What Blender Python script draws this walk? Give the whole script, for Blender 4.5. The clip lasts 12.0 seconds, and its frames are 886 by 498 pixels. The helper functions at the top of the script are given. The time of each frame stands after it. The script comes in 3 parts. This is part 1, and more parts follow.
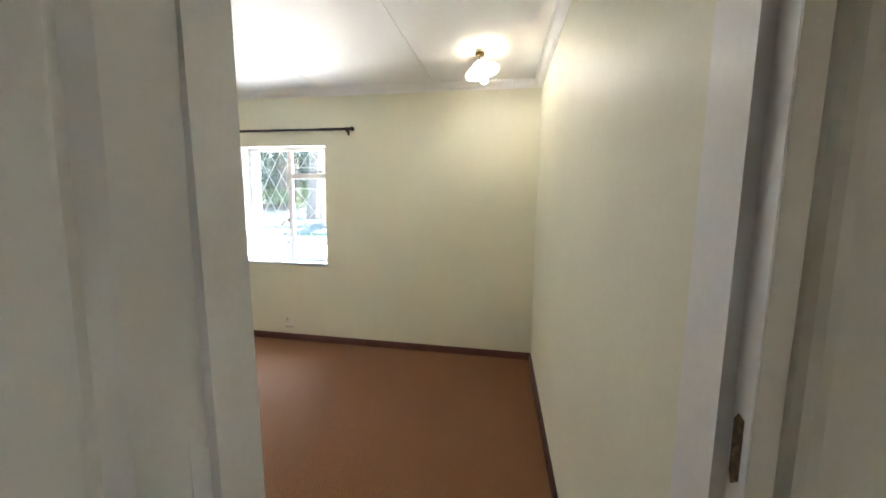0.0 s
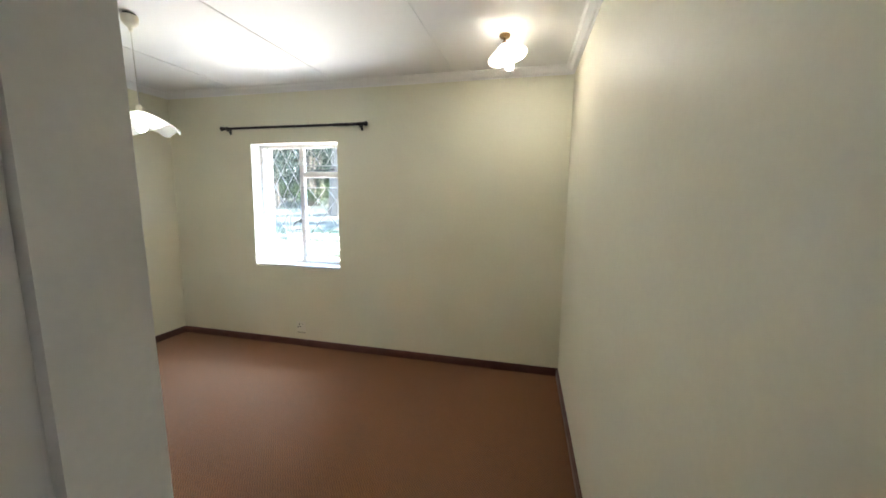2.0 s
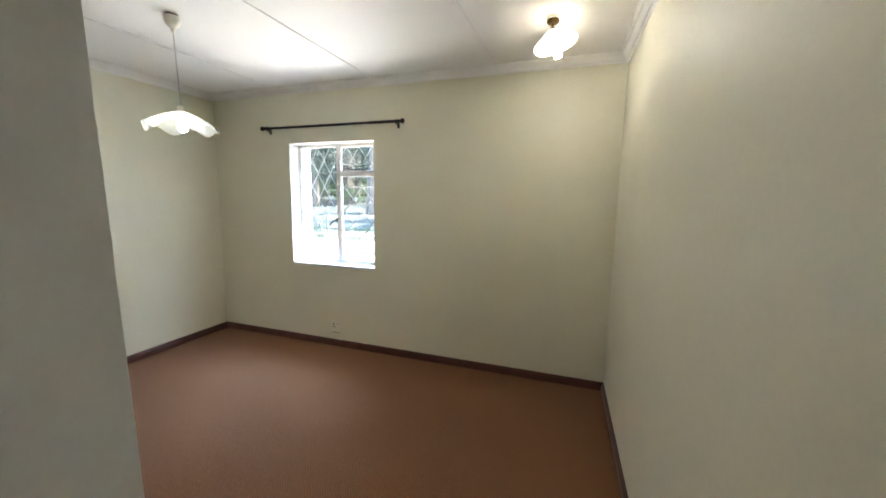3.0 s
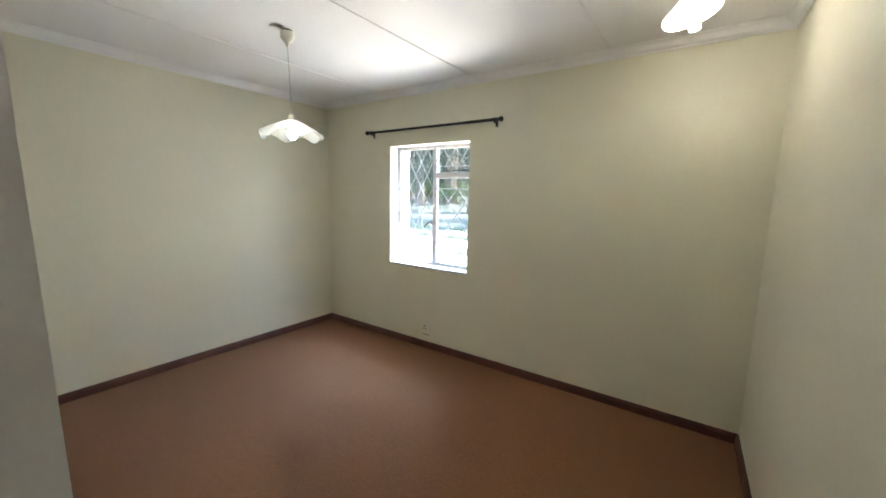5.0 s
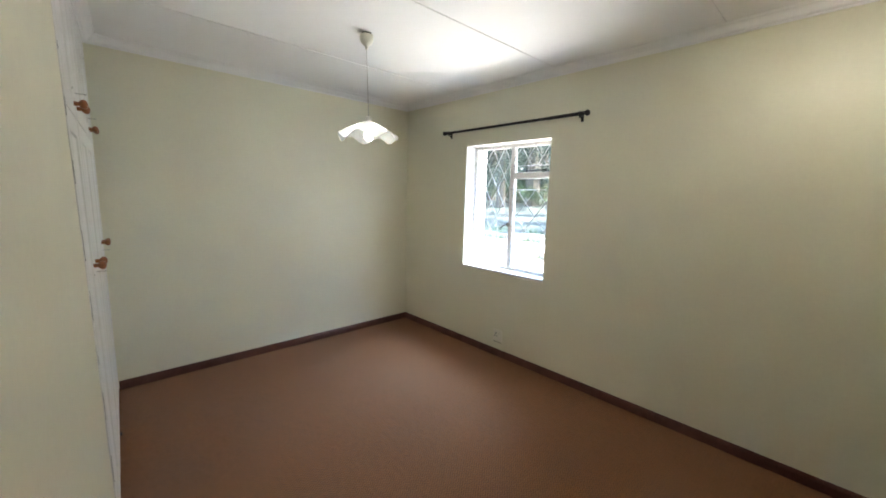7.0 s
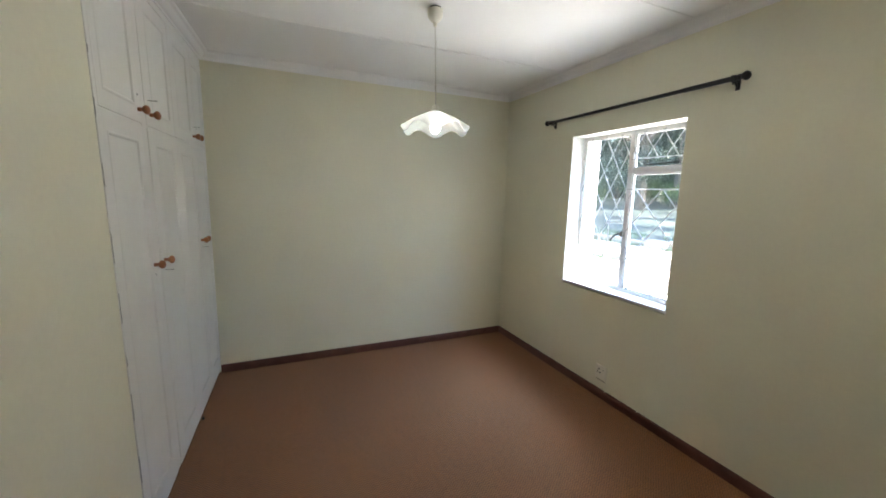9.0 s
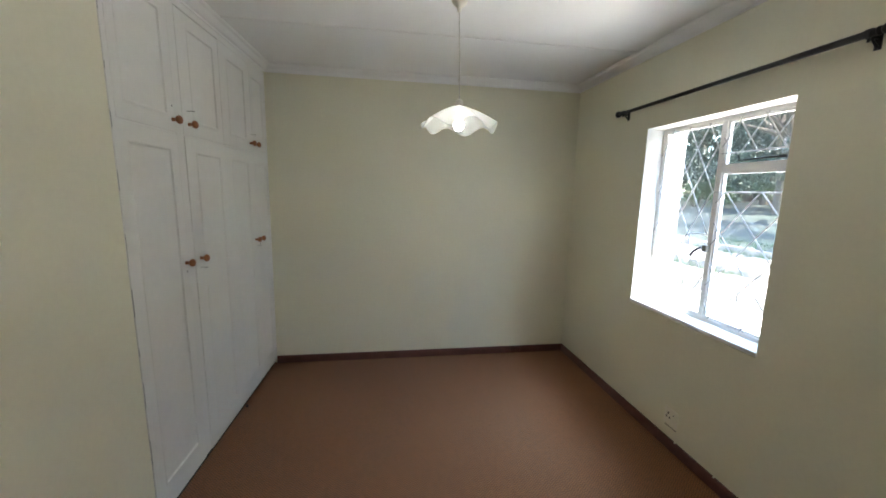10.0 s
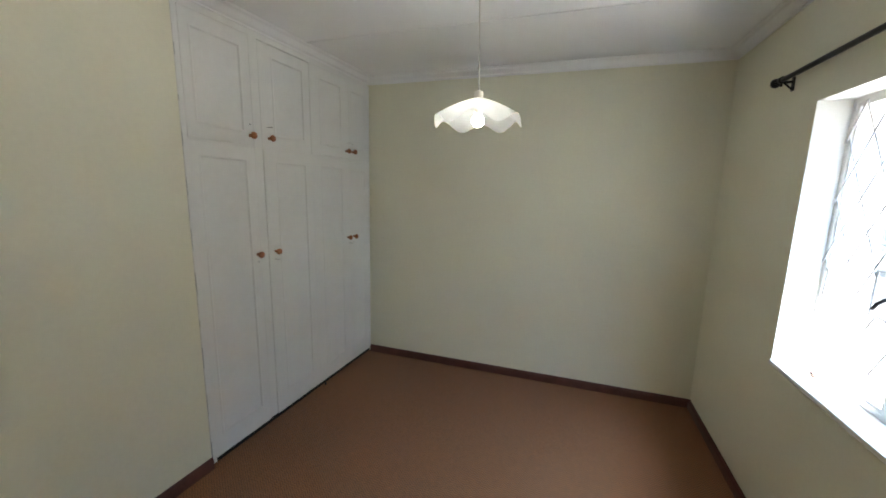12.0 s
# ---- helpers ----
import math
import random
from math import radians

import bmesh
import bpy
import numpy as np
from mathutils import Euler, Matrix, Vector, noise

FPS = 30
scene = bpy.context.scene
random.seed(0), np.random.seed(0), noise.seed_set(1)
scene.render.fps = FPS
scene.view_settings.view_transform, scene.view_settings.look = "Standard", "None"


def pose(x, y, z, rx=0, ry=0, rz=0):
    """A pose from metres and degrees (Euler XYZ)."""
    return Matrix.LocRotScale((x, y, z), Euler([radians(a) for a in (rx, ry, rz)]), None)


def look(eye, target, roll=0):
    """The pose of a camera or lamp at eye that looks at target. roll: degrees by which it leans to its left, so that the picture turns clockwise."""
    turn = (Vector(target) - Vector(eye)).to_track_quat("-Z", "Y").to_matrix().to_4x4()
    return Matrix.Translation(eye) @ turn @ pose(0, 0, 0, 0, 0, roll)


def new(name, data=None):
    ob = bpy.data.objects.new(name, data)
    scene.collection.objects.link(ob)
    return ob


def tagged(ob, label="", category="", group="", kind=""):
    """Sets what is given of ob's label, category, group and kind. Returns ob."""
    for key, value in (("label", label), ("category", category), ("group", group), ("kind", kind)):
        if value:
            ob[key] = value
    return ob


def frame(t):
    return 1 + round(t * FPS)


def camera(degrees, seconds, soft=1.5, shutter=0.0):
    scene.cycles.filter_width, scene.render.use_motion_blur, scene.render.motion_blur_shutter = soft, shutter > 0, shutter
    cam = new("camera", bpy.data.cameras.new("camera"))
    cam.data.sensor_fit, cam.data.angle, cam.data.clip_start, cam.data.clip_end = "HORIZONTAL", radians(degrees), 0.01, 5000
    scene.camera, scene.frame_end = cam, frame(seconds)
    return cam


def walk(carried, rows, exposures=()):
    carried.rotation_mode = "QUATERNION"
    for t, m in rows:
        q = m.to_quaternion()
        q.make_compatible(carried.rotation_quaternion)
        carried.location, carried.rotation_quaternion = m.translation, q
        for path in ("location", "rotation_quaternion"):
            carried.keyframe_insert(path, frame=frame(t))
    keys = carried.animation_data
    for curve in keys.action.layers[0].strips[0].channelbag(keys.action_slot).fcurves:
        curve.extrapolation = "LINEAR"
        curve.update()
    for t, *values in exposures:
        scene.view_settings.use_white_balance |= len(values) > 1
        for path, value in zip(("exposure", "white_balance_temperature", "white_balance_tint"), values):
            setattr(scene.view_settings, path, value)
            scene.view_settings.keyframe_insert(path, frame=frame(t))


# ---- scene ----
cam = camera(99.8, 12.0, soft=1.75)
PATH = [
    (0, (0.362, -0.117, 1.579), (0.004, 1.836, 1.34), 0.8),
    (0.5, (0.358, -0.113, 1.581), (-0.015, 1.837, 1.339), 0.8),
    (1, (0.364, -0.076, 1.584), (-0.009, 1.874, 1.342), 0.8),
    (1.5, (0.364, 0.056, 1.602), (-0.048, 1.997, 1.352), 0.8),
    (2, (0.331, 0.191, 1.624), (-0.142, 2.116, 1.361), 0.8),
    (2.5, (0.295, 0.262, 1.625), (-0.246, 2.169, 1.36), 0.9),
    (3, (0.271, 0.335, 1.634), (-0.381, 2.206, 1.361), 0.9),
    (5, (0.245, 0.538, 1.667), (-0.881, 2.166, 1.38), 1.2),
    (5.5, (0.246, 0.567, 1.677), (-0.976, 2.126, 1.386), 1.2),
    (6, (0.229, 0.59, 1.665), (-1.066, 2.087, 1.378), 1.3),
    (6.5, (0.229, 0.624, 1.661), (-1.147, 2.047, 1.374), 1.4),
    (8.5, (0.05, 1.054, 1.66), (-1.65, 2.066, 1.366), 1.4),
    (9, (0.028, 1.265, 1.674), (-1.784, 2.055, 1.373), 1.3),
    (9.5, (-0.015, 1.502, 1.683), (-1.913, 2.056, 1.381), 1.3),
    (10, (-0.062, 1.761, 1.698), (-2.015, 2.063, 1.391), 1.3),
    (10.5, (-0.089, 2.047, 1.715), (-2.064, 2.112, 1.406), 1.3),
    (11, (-0.152, 2.267, 1.698), (-2.121, 2.102, 1.393), 1.3),
    (11.5, (-0.262, 2.451, 1.729), (-2.195, 2.044, 1.417), 1.4),
    (12, (-0.368, 2.616, 1.743), (-2.239, 1.988, 1.417), 1.4),
]
walk(cam, [(t, look(eye, target, roll)) for t, eye, target, roll in PATH], [(0.0, 5.04), (1.5, 4.84), (3.0, 4.56), (5.0, 4.50), (6.5, 4.54), (8.5, 4.34), (10.0, 4.06), (10.5, 3.98), (12.0, 4.08)])

# ---- light ----
world = bpy.data.worlds.new("sky_world")
scene.world = world
world.use_nodes = True
wn = world.node_tree.nodes
sky = wn.new("ShaderNodeTexSky")
sky.sky_type, sky.sun_disc = "NISHITA", False
sky.sun_elevation, sky.sun_rotation = radians(57), radians(70)
wn["Background"].inputs[1].default_value = 0.15
world.node_tree.links.new(sky.outputs[0], wn["Background"].inputs[0])
sun = new("sun", bpy.data.lights.new("sun", "SUN"))
sun.data.energy, sun.data.angle, sun.data.color = 2.8, radians(0.53), (1.0, 0.95, 0.88)
sun.matrix_world = look((8.9, 3.2, 14.6), (0, 0, 0))

# unseen area lamp added above the garden for the open sky's light, in through the window and down to the floor
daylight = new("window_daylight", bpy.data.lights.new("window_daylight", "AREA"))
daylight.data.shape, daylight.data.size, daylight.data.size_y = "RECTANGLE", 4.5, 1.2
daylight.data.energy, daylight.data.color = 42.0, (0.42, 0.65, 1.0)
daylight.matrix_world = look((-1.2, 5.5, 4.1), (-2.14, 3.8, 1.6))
# and another, hidden below the sill's line, added for the sunlit paving's light up to the ceiling
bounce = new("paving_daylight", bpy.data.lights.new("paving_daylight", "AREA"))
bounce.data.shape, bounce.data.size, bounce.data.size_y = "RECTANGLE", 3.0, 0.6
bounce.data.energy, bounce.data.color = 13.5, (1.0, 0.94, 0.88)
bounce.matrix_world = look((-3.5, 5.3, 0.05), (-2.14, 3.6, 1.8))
LAMP_A, LAMP_B = 5.6, 6.0                     # bulbs of the ceiling light and the pendant

# ---- materials ----


def mat(name, base, rough=0.6, metal=0.0, vary=0.06, scale=6.0, grain=120.0, bump=0.1, depth=0.002, stain=None, **more):
    """A paint-like surface: broad and fine changes of tone, and a fine relief."""
    m = bpy.data.materials.new(name)
    m.use_nodes = True
    nt = m.node_tree
    bs = nt.nodes["Principled BSDF"]
    bs.inputs["Roughness"].default_value, bs.inputs["Metallic"].default_value = rough, metal
    for key, value in more.items():
        bs.inputs[key.replace("_", " ")].default_value = value
    co = nt.nodes.new("ShaderNodeTexCoord")
    broad, fine = nt.nodes.new("ShaderNodeTexNoise"), nt.nodes.new("ShaderNodeTexNoise")
    broad.inputs["Scale"].default_value, broad.inputs["Detail"].default_value = scale, 5
    fine.inputs["Scale"].default_value, fine.inputs["Detail"].default_value = grain, 3
    for n in (broad, fine):
        nt.links.new(co.outputs["Object"], n.inputs["Vector"])
    ramp = nt.nodes.new("ShaderNodeValToRGB")
    lo = [max(0.0, c * (1 - vary * 2)) for c in base]
    hi = [min(1.0, c * (1 + vary)) for c in base]
    if stain:
        lo = list(stain)
    ramp.color_ramp.elements[0].position, ramp.color_ramp.elements[1].position = 0.25, 0.7
    ramp.color_ramp.elements[0].color, ramp.color_ramp.elements[1].color = (*lo, 1), (*hi, 1)
    mix = nt.nodes.new("ShaderNodeMath")
    mix.operation = "MULTIPLY_ADD"
    mix.inputs[1].default_value = 0.35
    nt.links.new(fine.outputs[0], mix.inputs[0])
    sub = nt.nodes.new("ShaderNodeMath")
    sub.operation = "MULTIPLY"
    sub.inputs[1].default_value = 0.65
    nt.links.new(broad.outputs[0], sub.inputs[0])
    nt.links.new(sub.outputs[0], mix.inputs[2])
    nt.links.new(mix.outputs[0], ramp.inputs[0])
    nt.links.new(ramp.outputs[0], bs.inputs["Base Color"])
    bp = nt.nodes.new("ShaderNodeBump")
    bp.inputs["Strength"].default_value, bp.inputs["Distance"].default_value = bump, depth
    nt.links.new(fine.outputs[0], bp.inputs["Height"])
    nt.links.new(bp.outputs[0], bs.inputs["Normal"])
    return m


CREAM = mat("cream_wall_paint", (0.76, 0.738, 0.585), 0.5, vary=0.03, scale=1.6, grain=45, bump=0.12, depth=0.004)
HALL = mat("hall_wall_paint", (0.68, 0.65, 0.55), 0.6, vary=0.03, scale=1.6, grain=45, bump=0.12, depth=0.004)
CEIL = mat("white_ceiling_paint", (0.84, 0.84, 0.83), 0.7, vary=0.02, scale=1.2, grain=60, bump=0.06)
WHITE = mat("white_gloss_paint", (0.75, 0.75, 0.72), 0.3, vary=0.03, scale=3, grain=30, bump=0.1, depth=0.003)
FRAMEW = mat("white_steel_paint", (0.78, 0.77, 0.75), 0.28, vary=0.04, scale=5, grain=60, bump=0.08)
REVEAL = mat("white_reveal_paint", (0.74, 0.73, 0.70), 0.5, vary=0.03, scale=4, grain=60, bump=0.12, depth=0.003)
SKIRT = mat("red_brown_varnish", (0.105, 0.036, 0.026), 0.32, vary=0.25, scale=9, grain=80, bump=0.12)
# near-black for holes and joints, and for shade painted into recesses
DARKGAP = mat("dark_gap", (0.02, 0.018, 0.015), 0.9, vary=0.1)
BLACK = mat("black_metal", (0.018, 0.017, 0.018), 0.38, metal=0.3, vary=0.15, scale=30, bump=0.05)
BRASS = mat("old_brass", (0.20, 0.125, 0.05), 0.42, metal=1.0, vary=0.25, scale=40)
KNOBW = mat("orange_pine_varnish", (0.34, 0.12, 0.036), 0.28, vary=0.25, scale=60, grain=200)
PLASTIC = mat("cream_plastic", (0.78, 0.75, 0.64), 0.35, vary=0.02)
STEEL = mat("dull_steel", (0.35, 0.34, 0.32), 0.4, metal=0.9, vary=0.2, scale=50)


def carpet_material():
    """Low loop pile in a fine chevron weave."""
    m = mat("rust_brown_carpet", (0.205, 0.084, 0.029), 0.95, vary=0.07, scale=1.1, grain=240, bump=0.6, depth=0.004)
    nt = m.node_tree
    bs = nt.nodes["Principled BSDF"]
    co = nt.nodes["Texture Coordinate"]

    def op(kind, a, b):
        n = nt.nodes.new("ShaderNodeMath")
        n.operation = kind
        for i, v in enumerate((a, b)):
            if isinstance(v, (int, float)):
                n.inputs[i].default_value = v
            else:
                nt.links.new(v, n.inputs[i])
        return n.outputs[0]

    sep = nt.nodes.new("ShaderNodeSeparateXYZ")
    nt.links.new(co.outputs["Object"], sep.inputs[0])
    fold = op("PINGPONG", sep.outputs["Y"], 0.022)
    band = op("SINE", op("MULTIPLY", op("ADD", sep.outputs["X"], fold), math.tau / 0.017), 0)
    patch = nt.nodes.new("ShaderNodeTexNoise")
    patch.inputs["Scale"].default_value, patch.inputs["Detail"].default_value = 34, 4
    nt.links.new(co.outputs["Object"], patch.inputs["Vector"])
    tone = op("ADD", op("MULTIPLY", band, 0.36), op("ADD", op("MULTIPLY", patch.outputs[0], 0.50), 0.75))
    hue = nt.nodes.new("ShaderNodeMix")
    hue.data_type, hue.blend_type = "RGBA", "MULTIPLY"
    hue.inputs[0].default_value = 1.0
    old = bs.inputs["Base Color"].links[0].from_socket
    nt.links.new(old, hue.inputs[6])
    nt.links.new(tone, hue.inputs[7])
    nt.links.new(hue.outputs[2], bs.inputs["Base Color"])
    bp = nt.nodes.new("ShaderNodeBump")
    bp.inputs["Strength"].default_value, bp.inputs["Distance"].default_value = 0.5, 0.003
    nt.links.new(tone, bp.inputs["Height"])
    nt.links.new(nt.nodes["Bump"].outputs[0], bp.inputs["Normal"])
    nt.links.new(bp.outputs[0], bs.inputs["Normal"])
    bs.inputs["Sheen Weight"].default_value = 0.1
    bs.inputs["Sheen Roughness"].default_value = 0.5
    return m


CARPET = carpet_material()

# ---- mesh helpers ----


def box(bm, a, b):
    """An axis-aligned box from corner a to corner b."""
    m = Matrix.LocRotScale([(p + q) / 2 for p, q in zip(a, b)], None, [abs(q - p) for p, q in zip(a, b)])
    return bmesh.ops.create_cube(bm, size=1, matrix=m)["verts"]


def prism(bm, outline, z0, z1):
    """An upright prism over a plan outline."""
    lo = [bm.verts.new((x, y, z0)) for x, y in outline]
    hi = [bm.verts.new((x, y, z1)) for x, y in outline]
    bm.faces.new(lo[::-1])
    bm.faces.new(hi)
    n = len(lo)
    for i in range(n):
        bm.faces.new((lo[i], lo[(i + 1) % n], hi[(i + 1) % n], hi[i]))


def lathe(bm, profile, seg=24, m=Matrix()):
    """A turned shape: (radius, height) pairs round the z axis."""
    rings = []
    for r, z in profile:
        rings.append([bm.verts.new(m @ Vector((r * math.cos(2 * math.pi * k / seg), r * math.sin(2 * math.pi * k / seg), z))) for k in range(seg)])
    for a, b in zip(rings, rings[1:]):
        for k in range(seg):
            bm.faces.new((a[k], a[(k + 1) % seg], b[(k + 1) % seg], b[k]))
    bm.faces.new(rings[0][::-1])
    bm.faces.new(rings[-1])


def rod(bm, a, b, r, seg=10):
    """A round bar from a to b."""
    a, b = Vector(a), Vector(b)
    m = Matrix.Translation(a) @ (b - a).to_track_quat("Z", "Y").to_matrix().to_4x4()
    lathe(bm, [(r, 0), (r, (b - a).length)], seg, m)


def sweep(bm, profile, path, closed=False):
    """A moulding: profile of (out, up) pairs carried along plan points; out is to the left of the way."""
    n = len(path)
    rings = []
    for i in range(n):
        p = Vector(path[i])
        d1 = (p - Vector(path[i - 1])).normalized() if (i or closed) else None
        d2 = (Vector(path[(i + 1) % n]) - p).normalized() if (i < n - 1 or closed) else None
        d1, d2 = d1 or d2, d2 or d1
        n1, n2 = Vector((-d1.y, d1.x)), Vector((-d2.y, d2.x))
        nn = (n1 + n2).normalized()
        nn /= max(0.3, nn.dot(n1))
        rings.append([bm.verts.new((p.x + nn.x * o, p.y + nn.y * o, u)) for o, u in profile])
    for i in range(n if closed else n - 1):
        a, b = rings[i], rings[(i + 1) % n]
        for k in range(len(profile)):
            k2 = (k + 1) % len(profile)
            bm.faces.new((a[k], a[k2], b[k2], b[k]))
    if not closed:
        bm.faces.new(rings[0])
        bm.faces.new(rings[-1][::-1])


def finish(name, bm, material, bevel=0.0, smooth=False):
    if bevel:
        bmesh.ops.bevel(bm, geom=[e for e in bm.edges if len(e.link_faces) == 2 and e.calc_face_angle(0) > 0.5], offset=bevel, segments=2, affect="EDGES", profile=0.6)
    bmesh.ops.recalc_face_normals(bm, faces=bm.faces)
    me = bpy.data.meshes.new(name)
    if smooth:
        for f in bm.faces:
            f.smooth = True
    bm.to_mesh(me)
    bm.free()
    if smooth:
        me.set_sharp_from_angle(angle=radians(38))
    me.materials.append(material)
    return me


def solid(name, bm, material, label="", category="", kind="", bevel=0.0, smooth=False, group=""):
    return tagged(new(name, finish(name, bm, material, bevel, smooth)), label, category, group, kind)


def part(name, bm, material, parent, label="", bevel=0.0, smooth=False, m=None):
    ob = new(name, finish(name, bm, material, bevel, smooth))
    ob.parent = parent
    if m is not None:
        ob.matrix_basis = m
    return tagged(ob, label)


def root(name, m, label, category, kind="", group=""):
    ob = tagged(new(name), label, category, group, kind)
    ob.empty_display_size = 0.05
    ob.matrix_basis = m
    return ob


# ---- the plan ----
NORTH, WEST, TOP = 3.668, -3.710, 2.75          # window wall, far end wall, ceiling
DOOR_L, DOOR_R = -0.205, 0.676                 # the opening's sides
SOUTH, SKEW = 0.594, 0.033                     # room face of the door wall at DOOR_L; it runs slightly out of square
HALLF = 0.43                                   # hall face of the door wall


def south(x):
    return SOUTH + SKEW * (DOOR_L - x)


def east(y):
    """The entrance side wall leans out of square too."""
    return 0.597 + 0.0266 * (NORTH - y)


WIN = (-2.655, -1.631, 0.90, 2.183)            # window opening
OUT = NORTH + 0.33

# ---- setting: floors, walls, ceilings ----
bm = bmesh.new()
box(bm, (WEST - 0.2, HALLF, -0.2), (0.95, OUT - 0.05, 0.0))
solid("floor", bm, CARPET, "rust-brown fitted carpet with a fine herringbone weave", "carpet", "structure")
bm = bmesh.new()
box(bm, (-1.8, -1.9, -0.2), (2.2, HALLF, -0.001))
solid("hall_floor", bm, CARPET, "rust-brown carpet continuing in the hall", "carpet", "structure")

bm = bmesh.new()
x0, x1, z0, z1 = WIN
box(bm, (WEST - 0.25, NORTH, -0.3), (x0, OUT, 3.0))
box(bm, (x1, NORTH, -0.3), (0.9, OUT, 3.0))
box(bm, (x0, NORTH, -0.3), (x1, OUT, z0 - 0.03))
box(bm, (x0, NORTH, z1), (x1, OUT, 3.0))
solid("wall_north", bm, CREAM, "cream painted plaster wall with the window opening", "wall", "structure")

bm = bmesh.new()
prism(bm, [(east(0.602), 0.602), (0.95, 0.602), (0.95, NORTH), (east(NORTH), NORTH)], -0.3, 3.0)
prism(bm, [(DOOR_R + 0.0553, HALLF + 0.004), (0.95, HALLF + 0.004), (0.95, 0.602), (DOOR_R + 0.0553, 0.602)], -0.3, 3.0)
solid("wall_east", bm, CREAM, "cream painted plaster wall beside the doorway", "wall", "structure")

bm = bmesh.new()
box(bm, (WEST - 0.25, -0.2, -0.3), (WEST, NORTH, 3.0))
solid("wall_west", bm, CREAM, "plain cream painted end wall", "wall", "structure")

W0, W1 = 1.665, 3.4985                          # the wardrobe's recess along the door wall
FACE = Matrix.Translation((DOOR_L, SOUTH, 0)) @ Matrix.Rotation(math.pi - math.atan(SKEW), 4, "Z")   # x runs along the wall, -y into the room


def along(u, out=0.0):
    p = FACE @ Vector((u, -out, 0))
    return (p.x, p.y)


LEAN = 0.030                                    # how far the wardrobe's near end leans back at the ceiling
JAMB = 0.045                                    # steel frame's own width in the opening
bm = bmesh.new()
prism(bm, [(DOOR_L - JAMB, HALLF), (DOOR_L - JAMB, south(DOOR_L - JAMB) - 0.006), along(W0), (along(W0)[0], HALLF)], -0.3, 3.0)
for v in bm.verts:                              # the plaster leans back towards its top
    if v.co.z > 1 and v.co.y > 0.5:
        v.co.y -= LEAN * 3.0 / 2.65 if v.co.x < -1 else 0.014
prism(bm, [(DOOR_L - JAMB, HALLF), (east(HALLF) + 0.1, HALLF), (east(0.6) + 0.1, 0.59), (DOOR_L - JAMB, 0.59)], 2.175, 3.0)
solid("wall_south", bm, CREAM, "cream painted wall between doorway and wardrobe", "wall", "structure")
bm = bmesh.new()
box(bm, (WEST - 0.2, -0.2, -0.3), (-1.9, -0.05, 3.0))
solid("wall_closet", bm, CREAM, "cream plaster wall behind the wardrobe", "wall", "structure")

# hall round the start of the walk
bm = bmesh.new()
prism(bm, [(-1.9, HALLF - 0.004), (DOOR_L - JAMB - 0.03, HALLF - 0.004), (DOOR_L - JAMB - 0.03, HALLF - 0.014), (-1.9, HALLF - 0.014)], 0.0, 2.75)
prism(bm, [(0.7315, HALLF + 0.003), (2.2, HALLF + 0.003), (2.2, HALLF - 0.020), (0.764, HALLF - 0.020), (0.752, HALLF - 0.018), (0.742, HALLF - 0.012), (0.735, HALLF - 0.003)], 0.0, 2.75)
prism(bm, [(DOOR_L - JAMB - 0.03, HALLF - 0.004), (0.751, HALLF - 0.004), (0.751, HALLF - 0.014), (DOOR_L - JAMB - 0.03, HALLF - 0.014)], 2.19, 2.75)
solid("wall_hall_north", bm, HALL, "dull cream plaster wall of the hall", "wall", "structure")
bm = bmesh.new()
box(bm, (-1.9, -1.75, 0), (-1.8, HALLF - 0.014, 2.75))
box(bm, (-1.9, -1.9, 0), (2.2, -1.75, 2.75))
# narrow unseen opening left in this end wall, added to light the hall
box(bm, (2.1, -1.75, 0), (2.2, -1.735, 2.75))
box(bm, (2.1, -1.55, 0), (2.2, HALLF - 0.03, 2.75))
box(bm, (2.1, -1.735, 2.0), (2.2, -1.55, 2.75))
solid("wall_hall_south", bm, HALL, "dull cream hall walls with an unseen opening added for daylight", "wall", "structure")
bm = bmesh.new()
box(bm, (-1.9, -1.9, 2.75), (2.2, HALLF, 2.9))
solid("ceiling_hall", bm, CEIL, "white hall ceiling", "ceiling", "structure")

# ceiling boards with cover strips
bm = bmesh.new()
box(bm, (WEST - 0.1, HALLF, TOP), (0.9, NORTH + 0.1, TOP + 0.1))
for jx in (-2.79, -1.625, -0.445):
    box(bm, (jx - 0.011, 0.55, TOP - 0.005), (jx + 0.011, NORTH, TOP + 0.004))
solid("ceiling", bm, CEIL, "white ceiling boards with narrow cover strips", "ceiling", "structure")

# coved cornice
prof = [(0.0, 2.676), (0.008, 2.676), (0.010, 2.686), (0.020, 2.692), (0.030, 2.702), (0.044, 2.720), (0.053, 2.733), (0.060, 2.735), (0.066, 2.739), (0.070, 2.7495), (0.0, 2.7495)]
bm = bmesh.new()
loop = [along(0), (east(0.59), 0.59), (east(NORTH), NORTH), (WEST, NORTH), along(W1), along(W0, -LEAN)]
sweep(bm, prof, loop, closed=True)
for v in bm.verts:
    v.co.z = 2.75 + (v.co.z - 2.75) * 0.87
solid("trim", bm, CEIL, "white coved plaster cornice", "cornice", "structure", smooth=True)

# skirting
def skirting(pts, name):
    b = bmesh.new()
    sweep(b, [(0.0, 0.001), (0.017, 0.001), (0.017, 0.049), (0.014, 0.059), (0.009, 0.066), (0.007, 0.073), (0.0, 0.073)], pts)
    solid(name, b, SKIRT, "dark red-brown varnished timber skirting", "baseboard", "structure", smooth=True)


